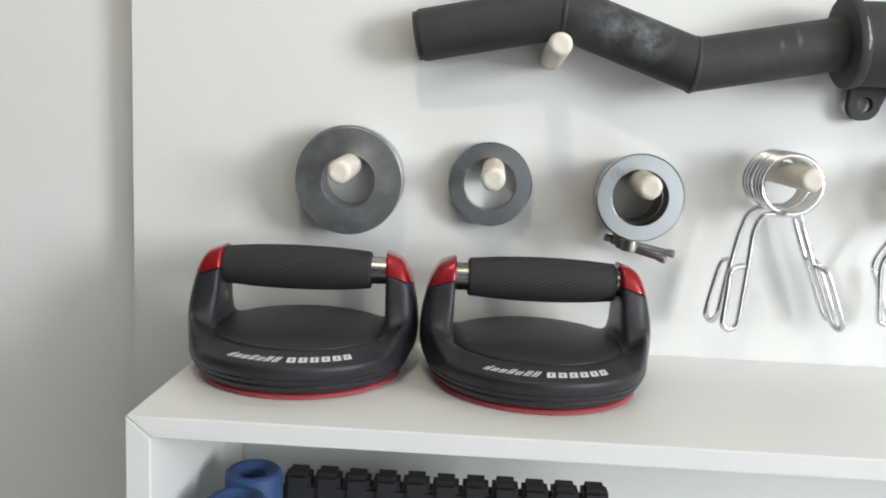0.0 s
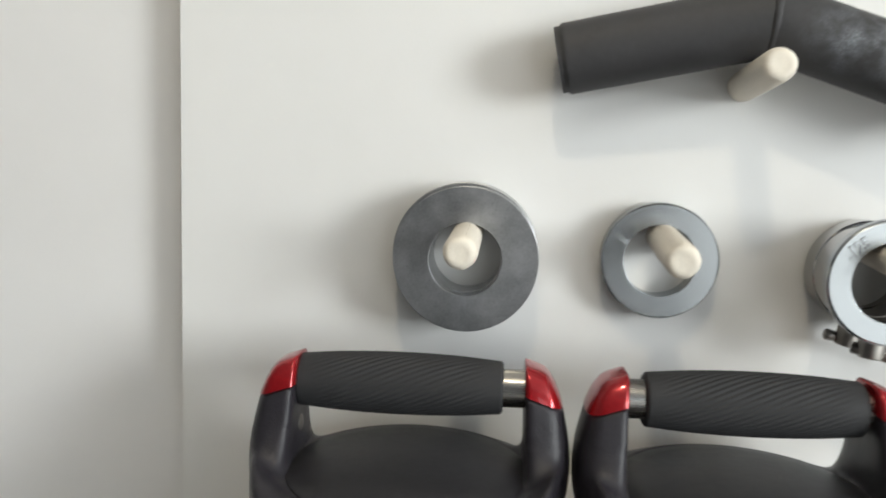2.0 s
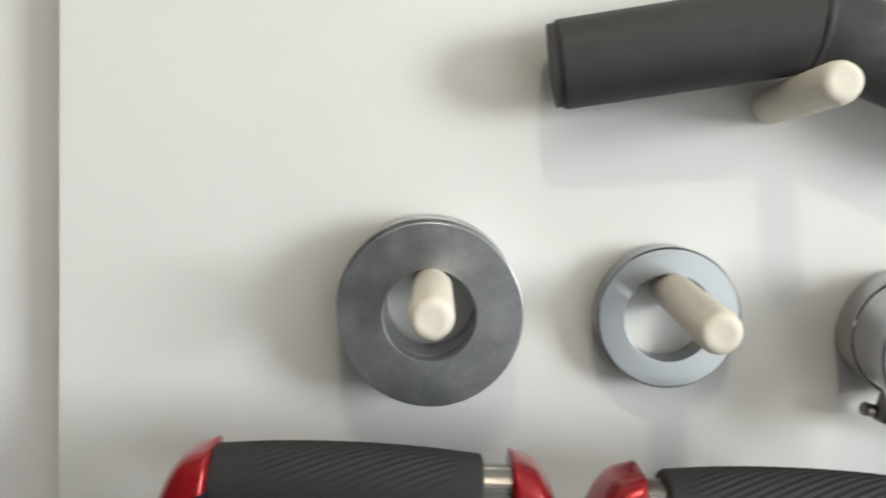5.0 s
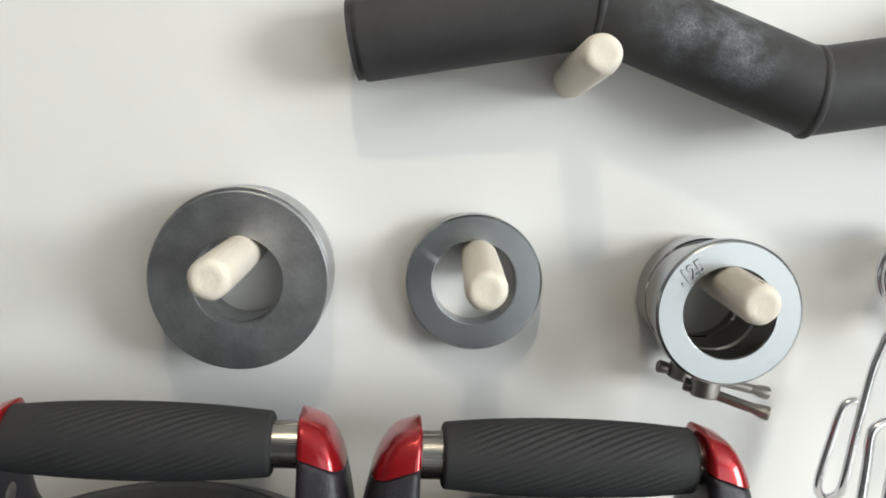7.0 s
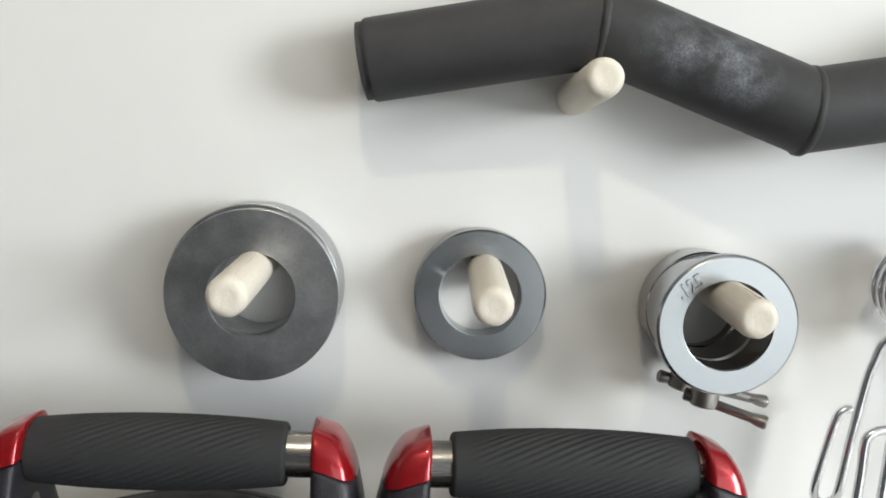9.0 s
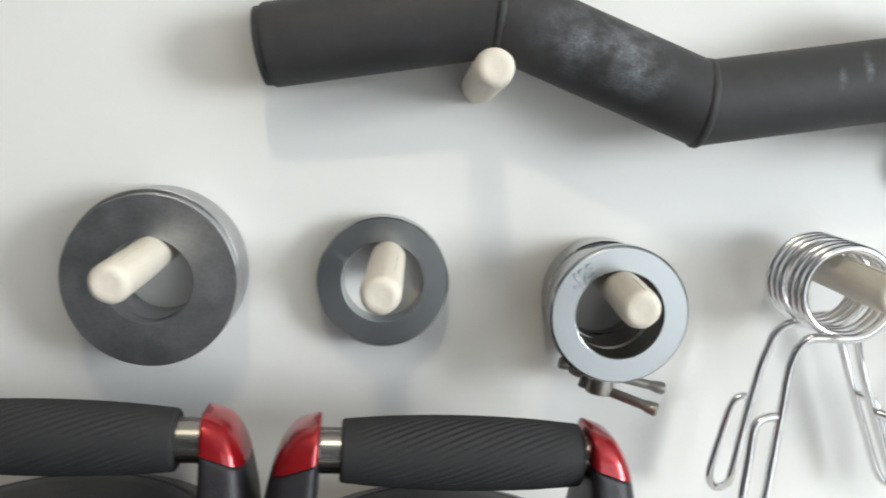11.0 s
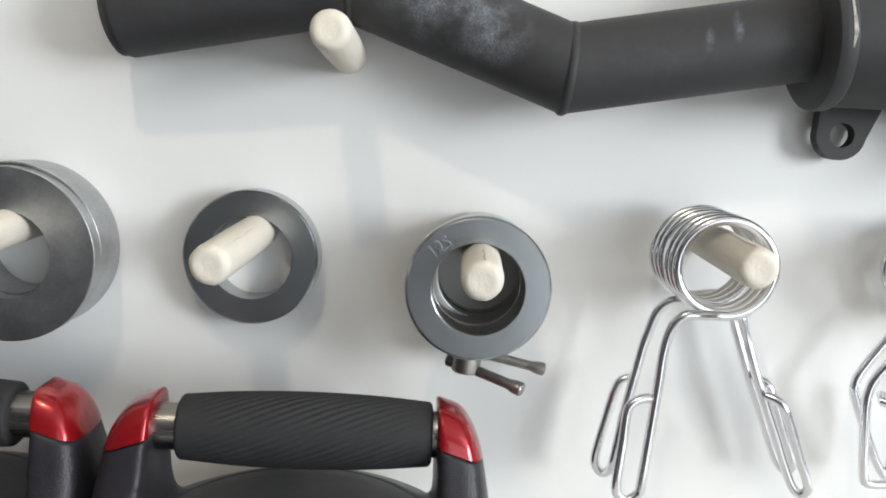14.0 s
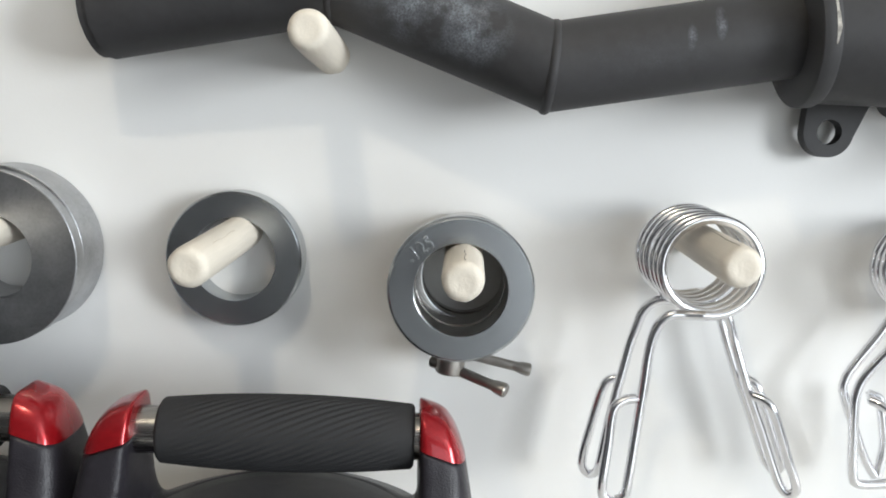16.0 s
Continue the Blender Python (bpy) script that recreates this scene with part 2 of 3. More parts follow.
def smooth_line(points, step=0.002):
    """A Catmull-Rom line through the points."""
    p = [Vector(q) for q in points]
    p = [p[0] * 2 - p[1]] + p + [p[-1] * 2 - p[-2]]
    out = []
    for i in range(1, len(p) - 2):
        a, b, c, d = p[i - 1:i + 3]
        n = max(1, int((c - b).length / step))
        for s in range(n):
            t = s / n
            out.append(0.5 * (2 * b + (c - a) * t + (2 * a - 5 * b + 4 * c - d) * t * t + (3 * b - a - 3 * c + d) * t ** 3))
    out.append(p[-2])
    return out


def wire(points, r, material, seg=10, name="wire"):
    """A round wire along a dense line, with rounded ends."""
    n = len(points)
    verts, faces, up = [], [], Vector((0.3, 0.2, 1)).normalized()
    for i, p in enumerate(points):
        t = (points[min(i + 1, n - 1)] - points[max(i - 1, 0)]).normalized()
        up = (up - t * up.dot(t)).normalized()
        side = t.cross(up)
        for s in range(seg):
            a = 2 * math.pi * s / seg
            verts.append(p + (up * math.cos(a) + side * math.sin(a)) * r)
    for i in range(n - 1):
        for s in range(seg):
            q = (s + 1) % seg
            faces.append((i * seg + s, i * seg + q, (i + 1) * seg + q, (i + 1) * seg + s))
    for i, d in ((0, -1), (n - 1, 1)):
        t = (points[min(i + 1, n - 1)] - points[max(i - 1, 0)]).normalized()
        verts.append(points[i] + t * d * r * 0.6)
        for s in range(seg):
            faces.append((i * seg + s, i * seg + (s + 1) % seg, len(verts) - 1))
    return mesh(name, verts, faces, material, sharp=50)


def rod(a, b, r, material, seg=20, na=None, nb=None, name="tube", cap=True):
    """A round bar from a to b; na, nb: the normals of mitred ends."""
    a, b = Vector(a), Vector(b)
    d = (b - a).normalized()
    u = d.cross(Vector((0, 1, 0.01))).normalized()
    v = d.cross(u)
    verts, faces = [], []
    for c, nrm in ((a, na or d), (b, nb or d)):
        for s in range(seg):
            t = 2 * math.pi * s / seg
            q = c + (u * math.cos(t) + v * math.sin(t)) * r
            q = q + d * ((c - q).dot(nrm) / d.dot(nrm))
            verts.append(q)
    for s in range(seg):
        q = (s + 1) % seg
        faces.append((s, q, seg + q, seg + s))
    if cap:
        faces += [tuple(range(seg)), tuple(range(seg, 2 * seg))]
    return mesh(name, verts, faces, material)


def ring_profile(r_in, r_out, y_front, y_back, b):
    """A chamfered ring's loop, as (radius, distance out from the wall)."""
    return [(r_in, y_back), (r_out - b, y_back), (r_out - 0.0002, y_back + b * 0.8), (r_out, y_back + b), (r_out, y_front - b), (r_out - 0.0002, y_front - b * 0.8),
            (r_out - b * 0.8, y_front - 0.0002), (r_out - b, y_front), (r_in + 0.0005, y_front), (r_in + 0.0001, y_front - 0.0001), (r_in, y_front - 0.0005)]


def text_mesh(body, size, depth, material):
    cu = bpy.data.curves.new("lettering", "FONT")
    cu.bevel_depth, cu.bevel_resolution, cu.offset = 0.00022, 1, 0.00012
    cu.body, cu.size, cu.extrude, cu.align_x, cu.align_y = body, size, depth, "CENTER", "CENTER"
    ob = new("lettering", cu)
    me = bpy.data.meshes.new_from_object(ob.evaluated_get(bpy.context.evaluated_depsgraph_get()))
    bpy.data.objects.remove(ob)
    me.materials.clear()
    me.materials.append(material)
    return me


# ---- the room ----
EDGE = -0.165        # left edge of the peg board; its face is the plane y = 0
tagged(part("peg_board", box(EDGE, 1.7, 0.0, 0.026, 0.0, 2.2, BOARD, 0.0008)),
       "smooth white peg board panel standing proud of the wall", "wall panel", kind="structure")
tagged(part("wall_north", box(WEST_X, EAST_X, 0.026, 0.14, 0, CEIL, PAINT)), "off-white painted wall behind the board", "wall", kind="structure")
tagged(part("wall_west", box(WEST_X - 0.12, WEST_X, BACK_Y - 0.12, 0.14, 0, CEIL, ROOM)), "plain grey side wall", "wall", kind="structure")
south = tagged(empty("wall_south", pose(0, 0, 0)), "plain grey wall with a wide opening to daylight", "wall", kind="structure")
for nm, x0, x1, z0, z1 in (("wall_part", WEST_X, DOOR_X0, 0, CEIL), ("wall_part", DOOR_X1, EAST_X, 0, CEIL), ("lintel", DOOR_X0, DOOR_X1, DOOR_Z1, CEIL)):
    part(nm, box(x0, x1, BACK_Y - 0.12, BACK_Y, z0, z1, ROOM), south)
east = tagged(empty("wall_east", pose(0, 0, 0)), "plain grey side wall with a window opening", "wall", kind="structure")
for nm, y0, y1, z0, z1 in (("wall_part", BACK_Y - 0.12, WIN_Y0, 0, CEIL), ("wall_part", WIN_Y1, 0.14, 0, CEIL), ("lintel", WIN_Y0, WIN_Y1, WIN_Z1, CEIL), ("parapet", WIN_Y0, WIN_Y1, 0, WIN_Z0)):
    part(nm, box(EAST_X, EAST_X + 0.12, y0, y1, z0, z1, ROOM), east)
tagged(part("floor", box(WEST_X - 0.12, EAST_X + 0.12, BACK_Y - 0.12, 0.14, -0.1, 0, FLOORM)), "plain grey floor", "floor", kind="structure")
tagged(part("ceiling", box(WEST_X - 0.12, EAST_X + 0.12, BACK_Y - 0.12, 0.14, CEIL, CEIL + 0.1, CEILM)), "plain white ceiling", "ceiling", kind="structure")
fitting = tagged(part("ceiling_lamp", lathe([(0, 0.0), (0.055, 0.0), (0.055, -0.012), (0.04, -0.02), (0, -0.02)], 32, name="ceiling_lamp", material=CEILM)),
                 "small round white ceiling lamp", "lamp")
fitting.location = (LAMP[0], LAMP[1], CEIL)


# ---- the shelf unit under the board ----
SX0, SX1, SD, ST = -0.066, 1.25, 0.25, 0.016
shelf = tagged(empty("shelf_unit", pose(0, 0, 0)), "white laminate open shelf unit against the peg board", "shelf")


def prism(outline, y0, y1, bevel, name):
    """A board with the given (x, z) outline, its edges slightly eased."""
    bm = bmesh.new()
    f = bm.faces.new([bm.verts.new((x, y0, z)) for x, z in outline])
    up = bmesh.ops.extrude_face_region(bm, geom=[f])
    for v in up["geom"]:
        if isinstance(v, bmesh.types.BMVert):
            v.co.y = y1
    bmesh.ops.recalc_face_normals(bm, faces=bm.faces)
    bmesh.ops.bevel(bm, geom=bm.edges[:], offset=bevel, segments=2, affect="EDGES")
    me = bpy.data.meshes.new(name)
    bm.to_mesh(me)
    bm.free()
    me.materials.append(SHELFM)
    return me


G = 0.0003                              # the open hairline of the mitred corner
part("top_panel", prism([(SX0 + G, 1.0), (SX1, 1.0), (SX1, 1.0 - ST), (SX0 + 0.019 + G, 1.0 - ST)], -SD, -0.0005, 0.0009, "top_panel"), shelf)
part("side_panel", prism([(SX0, 1.0 - G), (SX0 + 0.019, 1.0 - ST - G), (SX0 + 0.019, 0.0), (SX0, 0.0)], -SD + 0.0003, -0.0005, 0.0009, "side_panel"), shelf)
part("side_panel", box(SX1 - 0.019, SX1, -SD + 0.0006, -0.0005, 0.0, 1.0 - ST - 0.0004, SHELFM, 0.0008), shelf)
part("back_panel", box(SX0 + 0.0195, SX1 - 0.0195, -0.006, -0.0008, 0.0, 1.0 - ST - 0.0008, SHELFM), shelf)
for z in (0.76, 0.38, 0.04):
    part("shelf_board", box(SX0 + 0.0195, SX1 - 0.0195, -SD + 0.003, -0.0065, z - ST, z, SHELFM, 0.0008), shelf)


# ---- pegs ----
def peg(base, tip, label, crack):
    """A turned dowel with a worn, rounded end and a centre dimple."""
    base, tip = Vector(base), Vector(tip)
    length, r = (tip - base).length, 0.0108
    prof = [(r, -0.012), (r * 1.0, 0.002), (r * 1.01, length * 0.5), (r, length - 0.0070), (r * 0.975, length - 0.0040), (r * 0.91, length - 0.0020), (r * 0.80, length - 0.0007),
            (r * 0.62, length), (r * 0.45, length - 0.0002), (r * 0.2, length - 0.0004), (0, length - 0.0005)]
    top = tagged(empty("wooden_peg", Matrix.Translation(base) @ (tip - base).to_track_quat("-Y", "Z").to_matrix().to_4x4()), label, "peg", "pegs on the board")
    part("dowel", lathe(prof, 28, "y", name="dowel", material=PEGM, wobble=0.00045), top)
    if crack:
        ang, start, end, width, material = crack
        pts = []
        for k in range(9):
            a = radians(ang) + 0.04 * math.sin(k * 1.3)
            pts.append(Vector((math.cos(a) * r, -length * (start + (end - start) * k / 8), math.sin(a) * r)))
        part("crack", wire(pts, width, material, 5, "crack"), top, "fine drying crack")
    return top


CRACK = mat("dark_crack", (0.14, 0.11, 0.08), 0.9, scale=200, vary=0.3)
SPLIT = mat("faint_crack", (0.45, 0.37, 0.27), 0.9, scale=200, vary=0.3)
ROW = "pale wooden dowel peg with a worn rounded end"
peg((0.0601, 0, 1.1818), (0.0645, -0.1158, 1.1774), ROW, (75, 0.30, 0.92, 0.00010, SPLIT))
peg((0.2000, 0, 1.1832), (0.1973, -0.1104, 1.1771), ROW, (52, 0.45, 0.85, 0.00010, SPLIT))
peg((0.3356, 0, 1.1836), (0.3324, -0.1110, 1.1764), ROW, (88, 0.76, 0.97, 0.00017, CRACK))
peg((0.4735, 0, 1.1932), (0.4702, -0.1070, 1.1893), ROW, (100, 0.35, 0.95, 0.00014, CRACK))
peg((0.614, 0, 1.190), (0.614, -0.104, 1.189), ROW, None)
peg((0.2504, 0, 1.2911), (0.2501, -0.0900, 1.2959), "pale wooden dowel peg holding up the black bar", None)
peg((0.660, 0, 1.262), (0.660, -0.081, 1.264), "pale wooden dowel peg holding up the black bar", None)
# two unseen pegs, added above the view to throw soft shadows down the board
peg((-0.066, 0, 1.456), (-0.066, -0.081, 1.458), "pale wooden dowel peg above the view, added to cast a soft shadow", None)
peg((-0.032, 0, 1.470), (-0.032, -0.081, 1.472), "pale wooden dowel peg above the view, added to cast a soft shadow", None)


# ---- ring weights and collars on the pegs ----
def ring_weight(x, z, r_in, r_out, y0, y1, material, label, n=96, chamfer=0.0005):
    ob = part("ring_weight", lathe(ring_profile(r_in, r_out, y1, y0, chamfer), n, "y", True, name="ring_weight", material=material, wobble=0.00015, sharp=14))
    ob.location = (x, 0, z)
    return tagged(ob, label, "weight ring", "ring weights")


ring_weight(0.0600, 1.1662, 0.0258, 0.0520, 0.001, 0.0302, ZINC, "thick dull zinc steel ring hanging on a peg behind another")
ring_weight(0.0612, 1.1649, 0.0256, 0.0512, 0.0304, 0.0405, ZINC, "thin dull zinc steel ring hanging on a peg")
ring_weight(0.1972, 1.1671, 0.0252, 0.0409, 0.001, 0.0198, ZINC_L, "small polished zinc steel ring hanging on a peg", chamfer=0.0012)


def screw_collar(x, z, y0, y1, flange, boss_a, boss_y, rod_ends, label, number):
    """A steel barbell collar: a turned sleeve, a flange if any, a screw boss below it and a cross bar through the boss."""
    top = tagged(empty("barbell_collar", pose(x, 0, z)), label, "collar", "screw collars on one peg")
    r, b = 0.0336 if flange else 0.0366, 0.0255
    ys = y1
    if flange:                         # the disc in front of the sleeve, set off by a turned groove
        w, d = flange
        ys = y1 - d - 0.0016
        disc = [(b + 0.0002, ys), (r - 0.0020, ys), (r - 0.0020, y1 - d), (w - 0.0010, y1 - d), (w - 0.0002, y1 - d + 0.0006), (w, y1 - d + 0.0010), (w, y1 - 0.0015), (w - 0.0002, y1 - 0.0012), (w - 0.0012, y1 - 0.0002), (w - 0.0015, y1),
                (b + 0.0004, y1), (b + 0.0002, y1 - 0.0001)]
        part("flange", lathe(disc, 128, "y", True, name="flange", material=ZINC_L, sharp=14), top, "pale satin zinc flange")
    prof = [(b, y0), (r - 0.0055, y0), (r - 0.0055, y0 + 0.0010), (r - 0.0010, y0 + 0.0010), (r - 0.0002, y0 + 0.0016), (r, y0 + 0.0022), (r, ys - 0.0024), (r - 0.0002, ys - 0.0018), (r - 0.0010, ys - 0.0010), (r - 0.0055, ys - 0.0009), (r - 0.0055, ys)]
    # the bore: an eased mouth and a turned groove
    mid = (y0 + y1) / 2
    prof += [(b + 0.0008, ys), (b + 0.0002, ys - 0.0002), (b, ys - 0.0008), (b, mid + 0.0022), (b + 0.0004, mid + 0.0019), (b + 0.0012, mid + 0.0012), (b + 0.0012, mid - 0.0012), (b + 0.0004, mid - 0.0019), (b, mid - 0.0022)]
    part("sleeve", lathe(prof, 128, "y", True, name="sleeve", material=ZINC_S, sharp=14), top)
    bore = lathe([(b - 0.00015, y0 + 0.001), (b - 0.00015, mid - 0.0024), (b, mid - 0.0023)], 96, "y", name="bore", material=ZINC_P)
    part("bore", bore, top, "polished bore")
    part("bore", lathe([(b, mid + 0.0023), (b - 0.00015, mid + 0.0024), (b - 0.00015, y1 - 0.0012), (b, y1 - 0.0011)], 96, "y", name="bore", material=ZINC_P), top, "polished bore")
    a = radians(boss_a)
    d = Vector((math.sin(a), 0, -math.cos(a)))
    c0, c1 = d * 0.031 + Vector((0, boss_y, 0)), d * 0.0516 + Vector((0, boss_y, 0))
    side = lathe([(0, 0), (0.0080, 0), (0.0082, 0.0006), (0.0082, (c1 - c0).length - 0.0009), (0.0074, (c1 - c0).length), (0, (c1 - c0).length)], 28, "z", name="screw", material=STEEL)
    part("screw", side, top, "dull steel locking screw").matrix_basis = Matrix.Translation(c0) @ d.to_track_quat("Z", "Y").to_matrix().to_4x4()
    e0, e1 = (Vector(e) - Vector((x, 0, z)) for e in rod_ends)
    part("cross_bar", rod(e0, e1, 0.0030, STEEL, 18, name="cross_bar"), top, "dull steel cross bar")
    dd = (e1 - e0).normalized()
    for e, s in ((e0, -1), (e1, 1)):          # peened, thickened ends
        knob = lathe([(0.0030, -0.0110), (0.0034, -0.0090), (0.0045, -0.0052), (0.0049, -0.0015), (0.0047, -0.0003), (0.0039, 0.0004), (0.0014, 0.0001), (0, 0)], 20, "z", sy=0.82, name="bar_end", material=STEEL, wobble=0.0002)
        part("bar_end", knob, top).matrix_basis = Matrix.Translation(e) @ (dd * s).to_track_quat("Z", "Y").to_matrix().to_4x4()
    if number:
        t = part("embossed_number", text_mesh(".125", 0.0108, 0.0006, ZINC_L), top, "embossed number .125")
        t.matrix_basis = pose(-0.0230, -y1 - 0.0002, 0.0212, 90, -38, 0) @ Matrix.Diagonal((0.86, 1.0, 1.0, 1.0))
    return top


screw_collar(0.3365, 1.1642, 0.001, 0.0226, None, -13, -0.0215, ((0.3120, -0.0190, 1.1210), (0.3790, -0.0240, 1.1084)), "polished zinc barbell collar with a locking screw, behind another", False)
screw_collar(0.3330, 1.1645, 0.0228, 0.0700, (0.0402, 0.0095), -4, -0.0520, ((0.3195, -0.0470, 1.1185), (0.3608, -0.0675, 1.1088)), "pale zinc barbell collar with a locking screw and embossed number", True)


def spring_collar(x, z, y_front, turns, legs, label, pitch=0.0056, rc=0.0265, drift=(0.0, 0.0)):
    """A chrome wire spring clip: a coil with two legs, each bent back into a looped grip."""
    left, right = legs
    top = tagged(empty("spring_collar", pose(x, 0, z)), label, "spring collar", "spring collars on the pegs")
    off = Vector((x, 0, z))
    a0, a1 = radians(-96), radians(-92) + turns * 2 * math.pi
    n = int(turns * 56)
    coil = [Vector((rc * math.cos(a0 + (a1 - a0) * i / n) + drift[0] * i / n, -y_front + pitch * turns * i / n, rc * math.sin(a0 + (a1 - a0) * i / n) + drift[1] * i / n)) for i in range(n + 1)]
    lead = [Vector(p) - off for p in left]
    tail = [Vector(p) - off for p in right]
    first = smooth_line(lead + [coil[0], coil[3]])
    last = smooth_line([coil[-4], coil[-1]] + tail)
    cut = len(first) - 1
    while (first[cut] - coil[0]).length > 0.0005 and cut > 0:
        cut -= 1
    start = 0
    while (last[start] - coil[-1]).length > 0.0005 and start < len(last) - 1:
        start += 1
    part("coil", wire(coil, 0.0028, CHROME, 12, "coil"), top)
    part("grip_leg", wire(first[:cut] + coil[:2], 0.00279, CHROME, 12, "grip_leg"), top)
    part("grip_leg", wire(coil[-2:] + last[start + 1:], 0.00279, CHROME, 12, "grip_leg"), top)
    return top


# front clip of the pair: left leg from its hooked end up to the coil, right leg downwards
FL = [(0.4347, -0.0614, 1.1057), (0.4297, -0.0616, 1.1049), (0.4247, -0.0621, 1.1023), (0.4221, -0.0625, 1.0969), (0.4209, -0.0639, 1.0812), (0.4188, -0.0657, 1.0578), (0.4196, -0.0656, 1.0498), (0.4250, -0.0654, 1.0458),
      (0.4316, -0.0653, 1.0498), (0.4332, -0.0651, 1.0578), (0.4365, -0.0630, 1.0910), (0.4387, -0.0617, 1.1145), (0.4397, -0.0611, 1.1291), (0.4412, -0.0611, 1.1400), (0.4440, -0.0618, 1.1490), (0.4495, -0.0626, 1.1545), (0.4576, -0.0628, 1.1553)]
FR = [(0.4786, -0.0458, 1.1568), (0.4851, -0.0456, 1.1552), (0.4888, -0.0452, 1.1500), (0.4931, -0.0441, 1.1385), (0.4983, -0.0446, 1.1240), (0.5061, -0.0451, 1.1040), (0.5151, -0.0456, 1.0830), (0.5226, -0.0466, 1.0640),
      (0.5276, -0.0486, 1.0520), (0.5321, -0.0511, 1.0480), (0.5348, -0.0536, 1.0520), (0.5331, -0.0546, 1.0580), (0.5264, -0.0546, 1.0740), (0.5191, -0.0546, 1.0925), (0.5141, -0.0546, 1.1025), (0.5101, -0.0521, 1.1055), (0.5056, -0.0491, 1.1065)]
BL = [(0.4321, -0.0266, 1.1065), (0.4268, -0.0266, 1.1053), (0.4231, -0.0266, 1.0985), (0.4186, -0.0266, 1.0785), (0.4146, -0.0266, 1.0575), (0.4150, -0.0266, 1.0490), (0.4196, -0.0266, 1.0447), (0.4220, -0.0336, 1.0497),
      (0.4227, -0.0391, 1.0580), (0.4266, -0.0389, 1.0870), (0.4319, -0.0361, 1.1120), (0.4356, -0.0351, 1.1300), (0.4381, -0.0358, 1.1400), (0.4413, -0.0371, 1.1510), (0.4478, -0.0386, 1.1575), (0.4562, -0.0398, 1.1588)]
BR = [(p[0] + 0.0010, p[1] + 0.0240, p[2] + 0.0042) for p in FR]
spring_collar(0.4704, 1.1823, 0.0646, 3, (FL, FR), "chrome wire spring collar hanging on a peg", pitch=0.0062, drift=(-0.0022, 0.0016))
spring_collar(0.4684, 1.1839, 0.0408, 3, (BL, BR), "chrome wire spring collar hanging behind another", pitch=0.0062, drift=(-0.0022, 0.0016))

# the clips on the next peg, twisted so that one grip is seen edge on
GL = [(0.5781, -0.0415, 1.1045), (0.5831, -0.0455, 1.1030), (0.5886, -0.0485, 1.0975), (0.5946, -0.0485, 1.0835), (0.5976, -0.0485, 1.0715), (0.5941, -0.0485, 1.0585), (0.5831, -0.0485, 1.0555), (0.5731, -0.0485, 1.0555),
      (0.5699, -0.0485, 1.0595), (0.5681, -0.0485, 1.0735), (0.5656, -0.0485, 1.1015), (0.5662, -0.0485, 1.1120), (0.5681, -0.0487, 1.1185), (0.5726, -0.0495, 1.1265), (0.5816, -0.0515, 1.1400), (0.5911, -0.0533, 1.1525), (0.5966, -0.0535, 1.1550), (0.6056, -0.0535, 1.1553)]
GR = [(0.6381, -0.0365, 1.1530), (0.6431, -0.0365, 1.1465), (0.6541, -0.0365, 1.1235), (0.6651, -0.0365, 1.0935), (0.6741, -0.0365, 1.0635),
      (0.6781, -0.0375, 1.0505), (0.6831, -0.0395, 1.0485), (0.6851, -0.0415, 1.0565), (0.6771, -0.0425, 1.0835), (0.6681, -0.0415, 1.1035), (0.6631, -0.0385, 1.1045)]
HL = [(0.5881, -0.0215, 1.1025), (0.5941, -0.0235, 1.1005), (0.5951, -0.0255, 1.0935), (0.5986, -0.0265, 1.0745), (0.5981, -0.0265, 1.0605), (0.5966, -0.0265, 1.0515), (0.5911, -0.0265, 1.0575), (0.5851, -0.0265, 1.0685),
      (0.5751, -0.0265, 1.0915), (0.5699, -0.0265, 1.1045), (0.5699, -0.0265, 1.1105), (0.5716, -0.0265, 1.1160), (0.5776, -0.0265, 1.1260), (0.5861, -0.0267, 1.1390), (0.5921, -0.0271, 1.1500), (0.5961, -0.0273, 1.1545), (0.6056, -0.0275, 1.1563)]
HR = [(p[0] + 0.005, p[1] + 0.023, p[2] + 0.002) for p in GR]
spring_collar(0.6146, 1.1812, 0.0535, 3, (GL, GR), "chrome wire spring collar with its grip twisted sideways")
spring_collar(0.6136, 1.1822, 0.0275, 3, (HL, HR), "chrome wire spring collar twisted sideways behind another")


# ---- the cranked black bar ----
BAR_R = 0.0243
P0, P1, P2, P3 = (Vector(p) for p in ((0.1257, -0.0262, 1.3050), (0.2565, -0.0346, 1.3304), (0.3767, -0.0425, 1.2869), (0.5120, -0.0428, 1.3122)))
COAT = black_coat("black_powder_coat", [((0.312, -0.061, 1.3175), (0.046, 0.034, 0.030), 0.58), ((0.334, -0.061, 1.2995), (0.022, 0.03, 0.018), 0.5),
                                        ((0.462, -0.060, 1.312), (0.0035, 0.03, 0.010), 0.7), ((0.447, -0.060, 1.304), (0.003, 0.03, 0.008), 0.6),
                                        ((0.42, -0.06, 1.29), (0.06, 0.03, 0.02), 0.05)])
bar = tagged(empty("curl_bar", pose(0, 0, 0)), "cranked matt black steel curl bar with chalk smears, resting on pegs", "barbell")
D = [(b - a).normalized() for a, b in ((P0, P1), (P1, P2), (P2, P3))]
M1, M2 = (D[0] + D[1]).normalized(), (D[1] + D[2]).normalized()
part("tube", rod(P0, P1, BAR_R, COAT, 64, nb=M1), bar)
part("tube", rod(P1, P2, BAR_R, COAT, 64, na=M1, nb=M2), bar, "black tube with pale chalk smears")
part("tube", rod(P2, P3, BAR_R, COAT, 64, na=M2), bar)
